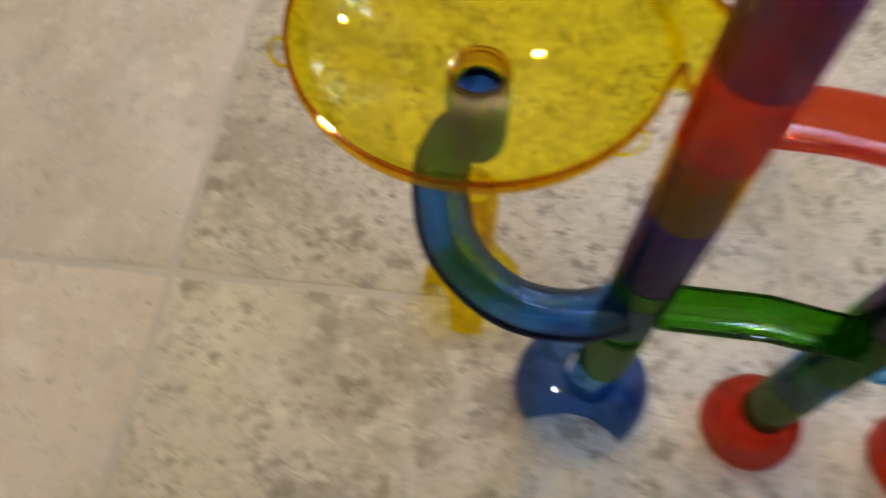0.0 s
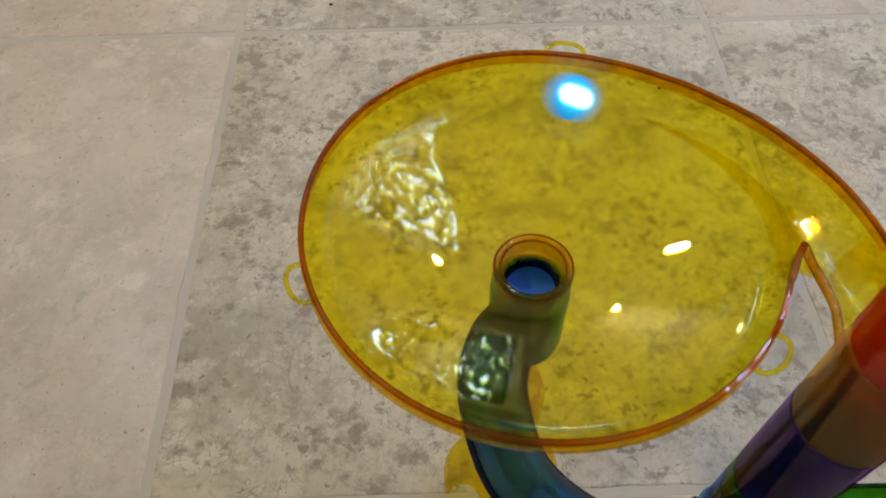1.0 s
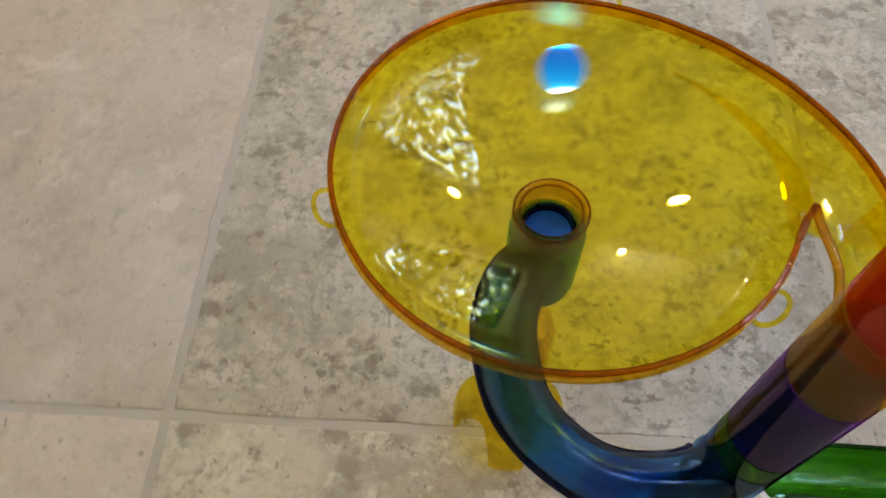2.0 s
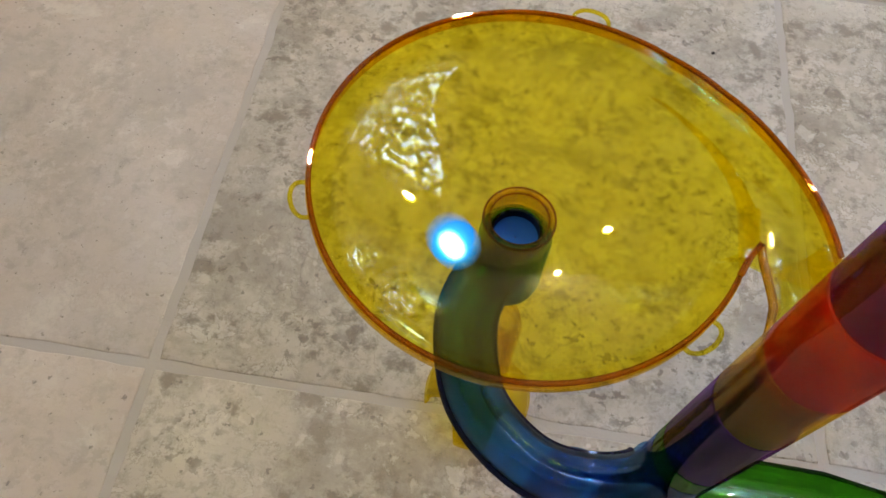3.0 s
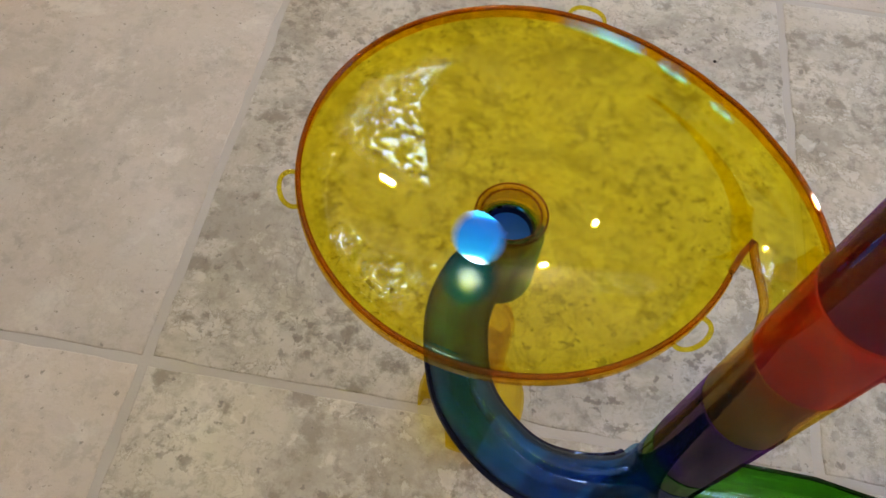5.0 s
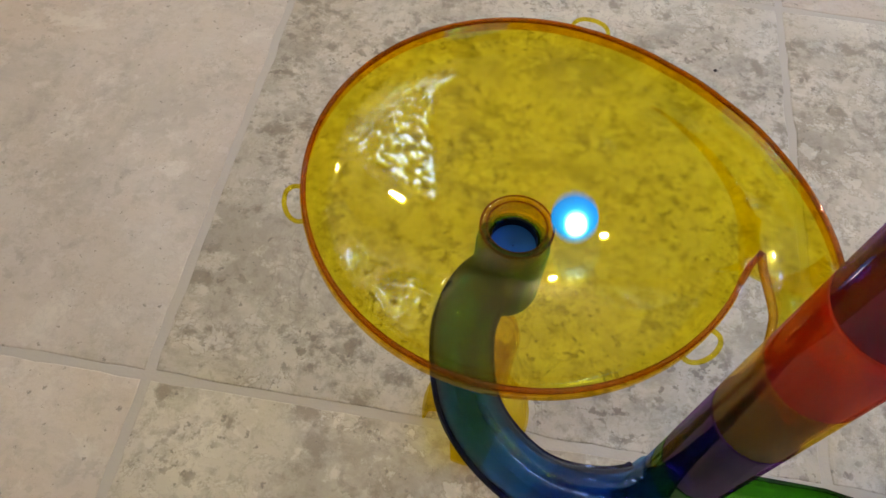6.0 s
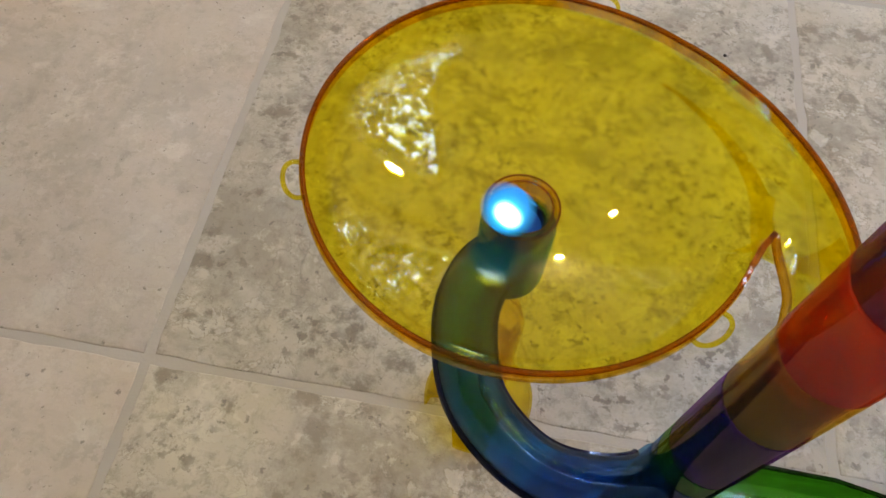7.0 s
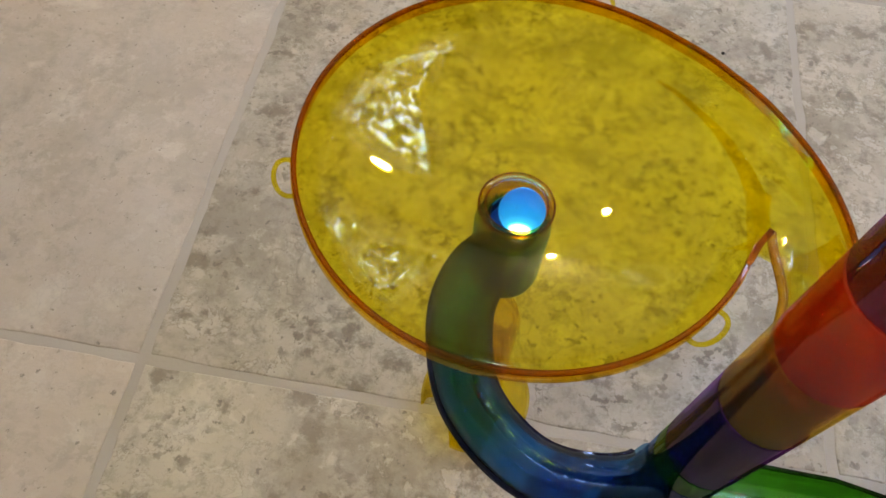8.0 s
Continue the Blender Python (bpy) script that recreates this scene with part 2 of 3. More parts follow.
# ======== mesh helpers ========
def mesh_of(name, bm, material, smooth=True):
    bmesh.ops.recalc_face_normals(bm, faces=bm.faces)
    me = bpy.data.meshes.new(name)
    bm.to_mesh(me)
    bm.free()
    me.materials.append(material)
    if smooth:
        me.shade_smooth()
        me.set_sharp_from_angle(angle=radians(38))
    return me


def part(name, bm, material, parent, label="", smooth=True):
    ob = new(name, mesh_of(name, bm, material, smooth))
    ob.parent = parent
    if label:
        tagged(ob, label)
    return ob


def box(size, at=(0, 0, 0), bevel=0.0):
    bm = bmesh.new()
    bmesh.ops.create_cube(bm, size=1.0, matrix=Matrix.Translation(at) @ Matrix.Diagonal((*size, 1)))
    if bevel:
        bmesh.ops.bevel(bm, geom=bm.edges[:], offset=bevel, segments=2, affect="EDGES", profile=0.5)
    return bm


def lathe(profile, segments=56, center=(0, 0), keep=None):
    """A solid of revolution from a closed profile of (radius, height)."""
    bm = bmesh.new()
    rings = []
    for k in range(segments):
        a = 2 * math.pi * k / segments
        rings.append([bm.verts.new((center[0] + r * math.cos(a), center[1] + r * math.sin(a), z)) for r, z in profile])
    count = len(profile)
    for k in range(segments):
        for j in range(count):
            bm.faces.new((rings[k][j], rings[(k + 1) % segments][j], rings[(k + 1) % segments][(j + 1) % count], rings[k][(j + 1) % count]))
    return bm


def smooth_path(points, steps=10):
    """Points along a smooth curve through the given ones."""
    p = [Vector(v) for v in points]
    p = [2 * p[0] - p[1], *p, 2 * p[-1] - p[-2]]
    out = []
    for i in range(1, len(p) - 2):
        for k in range(steps):
            t = k / steps
            out.append(0.5 * (2 * p[i] + (p[i + 1] - p[i - 1]) * t + (2 * p[i - 1] - 5 * p[i] + 4 * p[i + 1] - p[i + 2]) * t * t
                              + (3 * p[i] - 3 * p[i + 1] + p[i + 2] - p[i - 1]) * t ** 3))
    out.append(p[-2])
    return out


def sweep(path, section, closed_path=False):
    """A closed section of (sideways, up) points carried along a path, kept upright."""
    bm = bmesh.new()
    rings = []
    count = len(path)
    for i, p in enumerate(path):
        before = path[i - 1] if i or closed_path else path[0]
        after = path[(i + 1) % count] if i < count - 1 or closed_path else path[-1]
        way = (after - before).normalized()
        side = way.cross(Vector((0, 0, 1)))
        side = side.normalized() if side.length > 1e-4 else Vector((1, 0, 0))
        up = side.cross(way)
        rings.append([bm.verts.new(p + side * a + up * b) for a, b in section])
    n = len(section)
    for i in range(count if closed_path else count - 1):
        for j in range(n):
            bm.faces.new((rings[i][j], rings[(i + 1) % count][j], rings[(i + 1) % count][(j + 1) % n], rings[i][(j + 1) % n]))
    if not closed_path:
        bm.faces.new(rings[0])
        bm.faces.new(rings[-1])
    return bm


def disc_section(radius, n=12):
    return [(radius * math.cos(2 * math.pi * k / n), radius * math.sin(2 * math.pi * k / n)) for k in range(n)]


def hollow_sweep(path, outer, inner, n=36):
    """A pipe with a wall, open at both ends."""
    bm = bmesh.new()
    rows = []
    for i, p in enumerate(path):
        way = (path[min(i + 1, len(path) - 1)] - path[max(i - 1, 0)]).normalized()
        side = way.cross(Vector((0, 0, 1)))
        side = side.normalized() if side.length > 1e-4 else Vector((1, 0, 0))
        up = side.cross(way)
        rows.append([[bm.verts.new(p + (side * math.cos(2 * math.pi * k / n) + up * math.sin(2 * math.pi * k / n)) * r) for k in range(n)] for r in (outer, inner)])
    for i in range(len(path) - 1):
        for k in range(n):
            m = (k + 1) % n
            bm.faces.new((rows[i][0][k], rows[i + 1][0][k], rows[i + 1][0][m], rows[i][0][m]))
            bm.faces.new((rows[i][1][k], rows[i][1][m], rows[i + 1][1][m], rows[i + 1][1][k]))
    for row in (rows[0], rows[-1]):
        for k in range(n):
            m = (k + 1) % n
            bm.faces.new((row[0][k], row[0][m], row[1][m], row[1][k]))
    return bm


def gutter(half, depth, wall, n=14):
    """Section of an open half-round channel, rim at height 0."""
    out = [(half * math.cos(math.pi + math.pi * k / n), depth * math.sin(math.pi + math.pi * k / n)) for k in range(n + 1)]
    back = [((half - wall) * math.cos(math.pi + math.pi * k / n), (depth - wall) * math.sin(math.pi + math.pi * k / n)) for k in range(n, -1, -1)]
    return out + back


def offset_path(path, sideways, up=0.0):
    """A path beside another one, kept level."""
    out = []
    for i, p in enumerate(path):
        way = (path[min(i + 1, len(path) - 1)] - path[max(i - 1, 0)]).normalized()
        out.append(p + way.cross(Vector((0, 0, 1))).normalized() * sideways + Vector((0, 0, up)))
    return out


def edge_outlines(path, half, material, parent, size=0.0010, up=0.0, label=""):
    """Added dark strips that outline both sides of a channel or tube."""
    for side in (-1, 1):
        part("edge_strip", sweep(offset_path(path, side * half, up), disc_section(size, 8)), material, parent, label)


# ======== the room (only seen as reflections and light) ========
X0, X1, Y0, Y1, H = -2.3, 3.75, -2.6, 2.4, 2.42
T = 0.12
S = 0.457


def wall_with_opening(name, length, openings=()):
    """A wall along +x from 0, its inner face at y = 0, with holes (x0, x1, z0, z1) through it, in order of x."""
    bm = bmesh.new()
    blocks, start = [], 0
    for a, b, c, d in openings:
        blocks += [(start, a, 0, H), (a, b, 0, c), (a, b, d, H)]
        start = b
    blocks.append((start, length, 0, H))
    for a, b, c, d in blocks:
        if d - c > 1e-3:
            bmesh.ops.create_cube(bm, size=1.0, matrix=Matrix.Translation(((a + b) / 2, T / 2, (c + d) / 2)) @ Matrix.Diagonal((b - a, T, d - c, 1)))
    ob = new(name, mesh_of(name, bm, PAINT, False))
    return tagged(ob, "plain beige painted room wall", "wall", kind="structure")


north_holes = [(1.60, 1.95, 1.92, 2.32), (3.05, 3.90, 1.05, 2.00)]
# unseen skylight, added so the bowl's left side mirrors a bright leafy opening
roof_hole = (1.10, 3.60, -0.35, 1.48)
wall_with_opening("wall_north", X1 - X0, north_holes).matrix_world = pose(X0, Y1, 0)
wall_with_opening("wall_east", Y1 - Y0 + 2 * T).matrix_world = pose(X1, Y1 + T, 0, 0, 0, -90)
wall_with_opening("wall_south", X1 - X0).matrix_world = pose(X1, Y0, 0, 0, 0, 180)
wall_with_opening("wall_west", Y1 - Y0 + 2 * T).matrix_world = pose(X0, Y0 - T, 0, 0, 0, 90)


def ceiling_slab():
    """Ceiling with one skylight opening through it."""
    bm = bmesh.new()
    a, b, c, d = roof_hole
    for x0, x1, y0, y1 in ((X0 - T, a, Y0 - T, Y1 + T), (b, X1 + T, Y0 - T, Y1 + T), (a, b, Y0 - T, c), (a, b, d, Y1 + T)):
        bmesh.ops.create_cube(bm, size=1.0, matrix=Matrix.Translation(((x0 + x1) / 2, (y0 + y1) / 2, H + 0.052)) @ Matrix.Diagonal((x1 - x0, y1 - y0, 0.1, 1)))
    return bm


tagged(new("ceiling", mesh_of("ceiling", ceiling_slab(), CEILING, False)), "flat white painted ceiling with an added skylight", "ceiling", kind="structure")


def window(name, width, height, m):
    """Sash window in its opening: frame, sill, mullion, two panes. Origin: middle of the opening, room side at -y."""
    base = tagged(new(name), "white framed window with two clear panes", "window", kind="structure")
    base.matrix_world = m
    f = 0.055
    bm = box((width, 0.06, f), (0, 0.05, height / 2 - f / 2), 0.004)
    for size, at in (((width, 0.06, f), (0, 0.05, -height / 2 + f / 2)), ((f, 0.058, height - 2 * f), (-width / 2 + f / 2, 0.05, 0)),
                     ((f, 0.058, height - 2 * f), (width / 2 - f / 2, 0.05, 0)), ((f * 0.8, 0.056, height - 2 * f), (0, 0.05, 0))):
        bmesh.ops.create_cube(bm, size=1.0, matrix=Matrix.Translation(at) @ Matrix.Diagonal((*size, 1)))
    part("window_frame", bm, TRIM, base)
    part("window_sill", box((width + 0.08, 0.12, 0.025), (0, -0.03, -height / 2 - 0.0125), 0.004), TRIM, base)
    for k in (-1, 1):
        pane = part("pane", box((width / 2 - f * 1.4, 0.004, height - 2 * f), (k * (width / 4 - f * 0.05), 0.05, 0)), PANE, base, smooth=False)
        pane.visible_shadow = False
    return base


for k, (a, b, c, d) in enumerate(north_holes):
    window("window_%d" % (k + 1), b - a, d - c, pose(X0 + (a + b) / 2, Y1, (c + d) / 2))
a, b, c, d = roof_hole
window("window_3", b - a, d - c, pose((a + b) / 2, (c + d) / 2, H, 90))
# added glowing sheets in place of sky; they also light the room
tagged(new("backdrop", mesh_of("backdrop", box((30, 0.1, 9), (0, 13, 4.2)), BRIGHT_SKY, False)), "glowing sheet standing in for bright sky beyond the garden", "sky", kind="structure")
tagged(new("backdrop", mesh_of("backdrop", box((44, 44, 0.1), (18, 5, 9.2)), BRIGHT_SKY, False)), "glowing sheet standing in for bright sky above the skylight", "sky", kind="structure")


def downlight(x, y):
    lamp = tagged(new("recessed_ceiling_light"), "round recessed ceiling light, switched on, warm white", "ceiling light", "ceiling lights")
    lamp.matrix_world = pose(x, y, H)
    part("trim_ring", lathe([(0.046, 0), (0.066, 0), (0.064, -0.006), (0.049, -0.009)], 40), TRIM, lamp)
    part("diffuser", lathe([(0.001, -0.001), (0.0455, -0.001), (0.0455, -0.004), (0.001, -0.004)], 40), GLOW, lamp, "glowing warm white diffuser")
    area_lamp("downlight", 0.08, 0.08, LAMP_LIGHT, (1, 0.94, 0.82), pose(x, y, H - 0.012), "DISK")


for x, y in ((1.43, 1.64), (-0.45, 1.47), (0.0, 2.32), (-1.5, -0.6)):
    downlight(x, y)

# ground and a tree outside the windows
tagged(new("ground", mesh_of("ground", box((400, 400, 0.2), (0, 0, -0.4)), LAWN, False)), "green lawn outside the windows", "ground", kind="structure")


def tree(x, y, height, seed, leaves=4600, spread=1.0):
    rng = random.Random(seed)
    base = tagged(new("garden_tree"), "leafy green tree outside the window", "tree", "garden trees")
    base.matrix_world = pose(x, y, -0.32)
    bm = sweep(smooth_path([(0, 0, 0), (0.06, 0.03, height * 0.3), (-0.05, 0.05, height * 0.6), (0.02, 0, height * 0.9)]), disc_section(0.11, 9))
    for v in bm.verts:
        k = 1 - 0.75 * v.co.z / height
        v.co.x, v.co.y = v.co.x * k, v.co.y * k
    for _ in range(7):
        a, z = rng.uniform(0, 6.28), height * rng.uniform(0.3, 0.75)
        r = rng.uniform(0.6, 1.3)
        limb = sweep(smooth_path([(0, 0, z), (0.5 * r * math.cos(a), 0.5 * r * math.sin(a), z + 0.3), (r * math.cos(a), r * math.sin(a), z + 0.8)], 5), disc_section(0.03, 6))
        me = bpy.data.meshes.new("limb")
        limb.to_mesh(me)
        limb.free()
        bm.from_mesh(me)
    part("trunk", bm, BARK, base)
    verts, faces = [], []
    for _ in range(leaves):
        a, u = rng.uniform(0, 6.28), rng.uniform(-1, 1)
        r = spread * rng.uniform(0.25, 1) ** 0.5 * (1.5 + 0.35 * math.sin(3 * a) + 0.3 * math.sin(5 * u + a))
        c = Vector((r * math.cos(a) * (1 - 0.4 * abs(u)), r * math.sin(a) * (1 - 0.4 * abs(u)), height * (0.69 + 0.29 * u)))
        e = Euler((rng.uniform(0, 3), rng.uniform(0, 3), rng.uniform(0, 3))).to_matrix()
        s = rng.uniform(0.09, 0.21)
        i = len(verts)
        verts += [c + e @ Vector(q) * s for q in ((-1, 0, 0), (0, -0.5, 0.15), (1, 0, 0), (0, 0.5, 0.15))]
        faces.append((i, i + 1, i + 2, i + 3))
    me = bpy.data.meshes.new("crown")
    me.from_pydata([tuple(v) for v in verts], [], faces)
    me.materials.append(LEAF)
    ob = new("crown", me)
    ob.parent = base
    tagged(ob, kind="stuff")


tree(1.5, 5.0, 4.6, 3, 1300)
tree(4.7, -0.6, 7.6, 7, 1300, 1.75)
tree(4.4, 1.0, 7.0, 13, 1300, 1.9)
tree(4.8, 2.6, 8.0, 11, 1300, 1.7)
tree(-0.9, 5.6, 5.2, 5)

# ======== marble run ========
FX, FY = 0.2224, 0.0048      # funnel axis
CX, CY = 0.3059, -0.0603      # coloured tower
DX, DY = 0.4150, -0.0660      # second tower
RIM, RIM_Z = 0.0766, 0.2725
LIP, LIP_Z = 0.0142, 0.2406
LIFT = 0.0055      # height of the funnel's own zero over the floor
WALL = 0.0013
run = tagged(new("marble_run"), "toy marble run of clear yellow, blue, green, red and purple plastic", "marble run")
run.matrix_world = pose(0, 0, 0)

SLOPE_R = (LIP, 0.0200, 0.0345, 0.0460, 0.0575, 0.0650, 0.0692)
SLOPE = (0.087, 0.139, 0.275, 0.347, 0.408, 0.503, 0.738)
BOWL_R, BOWL_Z = [LIP], [LIP_Z]
while BOWL_R[-1] < 0.0690:
    r = min(BOWL_R[-1] + 0.00118, 0.0692)
    BOWL_Z.append(BOWL_Z[-1] + (r - BOWL_R[-1]) * float(np.interp((r + BOWL_R[-1]) / 2, SLOPE_R, SLOPE)))
    BOWL_R.append(r)
BOWL_R += [0.0720, 0.0742, 0.0756, RIM]
BOWL_Z += [0.2606, 0.2646, 0.2686, RIM_Z]


def bowl_height(r):
    return float(np.interp(r, BOWL_R, BOWL_Z))


A0, A1 = -14.0, 78.0
SHELF_A = (A0, -8.0, 2.0, 17.0, 35.0, 52.0, 66.0, A1)
SHELF_R = (0.1085, 0.1058, 0.1005, 0.0920, 0.0838, 0.0790, 0.0772, RIM)


def bowl_row(angle):
    """Radii and heights of the bowl's inside along one direction; where the entry channel joins, a shelf widens it."""
    extra = float(np.interp(angle, SHELF_A, SHELF_R)) - RIM if angle <= A1 else 0.0
    k = max(0.0, min(1.0, extra / 0.03))
    rows = []
    for r, z in zip(BOWL_R, BOWL_Z):
        rows.append((r + extra, max(z, 0.2592 + 0.004 * k)) if r > 0.0700 else (r, z))
        if abs(r - 0.0692) < 1e-4:
            rows += [(0.0694 + extra * 0.28, 0.2582 + 0.0070 * k), (0.0698 + extra * 0.36, 0.2585 + 0.0050 * k), (0.0702 + extra * 0.62, 0.2588 + 0.0030 * k)]
    return rows


def funnel_bowl():
    bm = bmesh.new()
    angles = [A0 + 360.0 * k / 132 for k in range(133)]
    top, low = [], []
    for i, a in enumerate(angles):
        row = bowl_row(a if i < 132 else 999)
        ca, sa = math.cos(radians(a)), math.sin(radians(a))
        top.append([bm.verts.new((r * ca, r * sa, z)) for r, z in row])
        low.append([bm.verts.new((r * ca, r * sa, z - WALL)) if j < len(row) - 4 else bm.verts.new(((r + WALL) * ca, (r + WALL) * sa, z - WALL * (len(row) - 1 - j) / 4))
                    for j, (r, z) in enumerate(row)])
    n = len(top[0])
    for i in range(132):
        for j in range(n - 1):
            bm.faces.new((top[i][j], top[i + 1][j], top[i + 1][j + 1], top[i][j + 1]))
            bm.faces.new((low[i][j], low[i][j + 1], low[i + 1][j + 1], low[i + 1][j]))
        bm.faces.new((top[i][-1], top[i + 1][-1], low[i + 1][-1], low[i][-1]))
        bm.faces.new((top[i][0], low[i][0], low[i + 1][0], top[i + 1][0]))
    bmesh.ops.remove_doubles(bm, verts=bm.verts[:], dist=2e-5)
    return bm


funnel = part("funnel", funnel_bowl(), YELLOW, run, "wide shallow clear yellow plastic funnel")
funnel.location = (FX, FY, LIFT)


def polar(a, r, z):
    return Vector((r * math.cos(radians(a)), r * math.sin(radians(a)), z))


rim_path = [polar(a, float(np.interp(a, SHELF_A, SHELF_R)) + 0.0006, RIM_Z) for a in np.linspace(-9, A1, 40)]
rim_path += [polar(a, RIM + 0.0006, RIM_Z) for a in np.linspace(A1 + 2, 337, 110)]
part("rim", sweep(rim_path, [(-0.0008, -0.0008), (0.0007, -0.0009), (0.0009, 0.0003), (0.0004, 0.0009), (-0.0005, 0.0009), (-0.0009, 0.0003)]), AMBER_EDGE_ON, funnel, "thin amber rounded rim")
part("skirt", sweep(rim_path, [(0.0002, -0.0011), (0.0013, -0.0011), (0.0012, -0.0050), (0.0007, -0.0058), (0.0002, -0.0054)]), SKIRT, funnel, "golden outer skirt under the rim")
step_path = [polar(337.4, RIM + 0.0006, RIM_Z + 0.0012), polar(342, RIM + 0.0010, RIM_Z + 0.0030), polar(346.3, RIM + 0.0030, RIM_Z + 0.0042)]
part("rim_step", sweep(step_path, [(-0.0010, -0.0022), (0.0010, -0.0022), (0.0010, 0.0008), (-0.0010, 0.0008)]), AMBER_EDGE_ON, funnel, "raised amber end of the rim")


def divider():
    """Thin wall between the entry channel and the bowl, rising to a pointed end."""
    bm = bmesh.new()
    a = np.linspace(50, -13.5, 36)
    r = np.interp(-a, (-50, -36, -24, -12, -4, 2, 8, 13.5), (0.0712, 0.0730, 0.0752, 0.0775, 0.0782, 0.0778, 0.0785, 0.0798))
    z = np.interp(-a, (-50, -36, -24, -12, -4, 1, 4, 8, 13.5), (0.2583, 0.2600, 0.2622, 0.2650, 0.2680, 0.2720, 0.2768, 0.2745, 0.2752))
    rows = []
    for q, w, h in zip(a, r, z):
        rows.append([bm.verts.new(polar(q, w + d, e)) for d, e in ((-0.0004, 0.2575), (0.0004, 0.2575), (0.0003, h), (-0.0003, h))])
    for u, v in zip(rows, rows[1:]):
        for k in range(4):
            bm.faces.new((u[k], v[k], v[(k + 1) % 4], u[(k + 1) % 4]))
    bm.faces.new(rows[0]), bm.faces.new(rows[-1])
    return bm


part("divider_wall", divider(), YELLOW, funnel, "thin pointed wall beside the entry channel")

for a in (77.5, 198.0, 318.0):
    loop = [polar(a - 5.2, RIM + 0.0008, RIM_Z - 0.0015), polar(a - 5.0, RIM + 0.0040, RIM_Z - 0.0008), polar(a - 3.2, RIM + 0.0062, RIM_Z), polar(a, RIM + 0.0070, RIM_Z + 0.0002),
            polar(a + 3.2, RIM + 0.0062, RIM_Z), polar(a + 5.0, RIM + 0.0040, RIM_Z - 0.0008), polar(a + 5.2, RIM + 0.0008, RIM_Z - 0.0015)]
    part("hanging_loop", sweep(smooth_path(loop, 5), disc_section(0.00085, 8)), YELLOW, funnel, "small yellow plastic loop on the rim")

part("spout", lathe([(LIP - 0.0005, LIP_Z - 0.0006), (LIP + 0.0004, LIP_Z - 0.0016), (LIP + 0.0002, LIP_Z - 0.0130), (LIP - 0.0004, LIP_Z - 0.0135), (LIP - 0.0012, LIP_Z - 0.0320),
                     (LIP - 0.0022, LIP_Z - 0.0320), (LIP - 0.0020, LIP_Z - 0.0135), (LIP - 0.0036, LIP_Z - 0.0120), (LIP - 0.0036, LIP_Z - 0.0092)], 64), YELLOW, funnel, "clear yellow outlet tube below the bowl")
mouth = [(LIP - 0.0036, LIP_Z - 0.0088), (LIP - 0.0030, LIP_Z - 0.0078), (LIP - 0.0026, LIP_Z - 0.0030), (LIP - 0.0024, LIP_Z - 0.0006), (LIP - 0.0017, LIP_Z + 0.0006), (LIP - 0.0008, LIP_Z + 0.0009), (LIP, LIP_Z + 0.0004),
         (LIP + 0.0003, LIP_Z - 0.0010), (LIP - 0.0008, LIP_Z - 0.0020), (LIP - 0.0014, LIP_Z - 0.0085)]
part("lip", lathe(mouth, 64), MOUTH, funnel, "thick rounded golden mouth round the hole")
for edge_r, edge_z in ((LIP - 0.0001, LIP_Z + 0.0003), (LIP - 0.0025, LIP_Z - 0.0002)):
    part("lip_edge", lathe([(edge_r + 0.0004 * math.cos(k * math.pi / 3), edge_z + 0.0004 * math.sin(k * math.pi / 3)) for k in range(6)], 64), AMBER_EDGE_ON, funnel, "amber edge of the mouth")
chute_path = smooth_path([(0.0905, -0.0165, RIM_Z - 0.001), (0.0950, -0.0300, RIM_Z - 0.001), (0.0925, -0.0475, RIM_Z - 0.0005), (0.0835, -0.0645, RIM_Z)], 8)
part("entry_channel", sweep(chute_path, gutter(0.0116, 0.0125, 0.0012)), YELLOW, funnel, "curved clear yellow entry channel")


inner_edge = [offset_path(chute_path, w)[k] for k, w in ((12, 0.0130), (16, 0.0124), (20, 0.0110), (24, 0.0085))]
part("edge_strip", sweep(smooth_path([polar(-13.2, 0.0800, RIM_Z + 0.0025), polar(-17.0, 0.0824, RIM_Z + 0.0012), *inner_edge], 6), disc_section(0.0015, 10)), GOLD, funnel,
     "golden thick inner edge of the entry channel")


def tube(name, x, y, z0, z1, material, label, outer=0.0150, wall=0.0013, neck=0.022, neck_r=0.0130):
    """One tower piece: a socket tube with a narrower neck on top that plugs into the piece above."""
    i = outer - wall
    t = neck_r - wall
    prof = [(i, z0), (outer - 0.0004, z0), (outer, z0 + 0.0005), (outer, z1 - 0.0006), (outer - 0.0006, z1), (neck_r, z1 + 0.0003), (neck_r - 0.0003, z1 + neck - 0.0006), (neck_r - 0.0008, z1 + neck),
            (t - 0.0003, z1 + neck), (t, z1 - 0.0035), (i, z1 - 0.006)]
    ob = part(name, lathe(prof, 56), material, run, label)
    ob.location = (x, y, 0)
    return ob


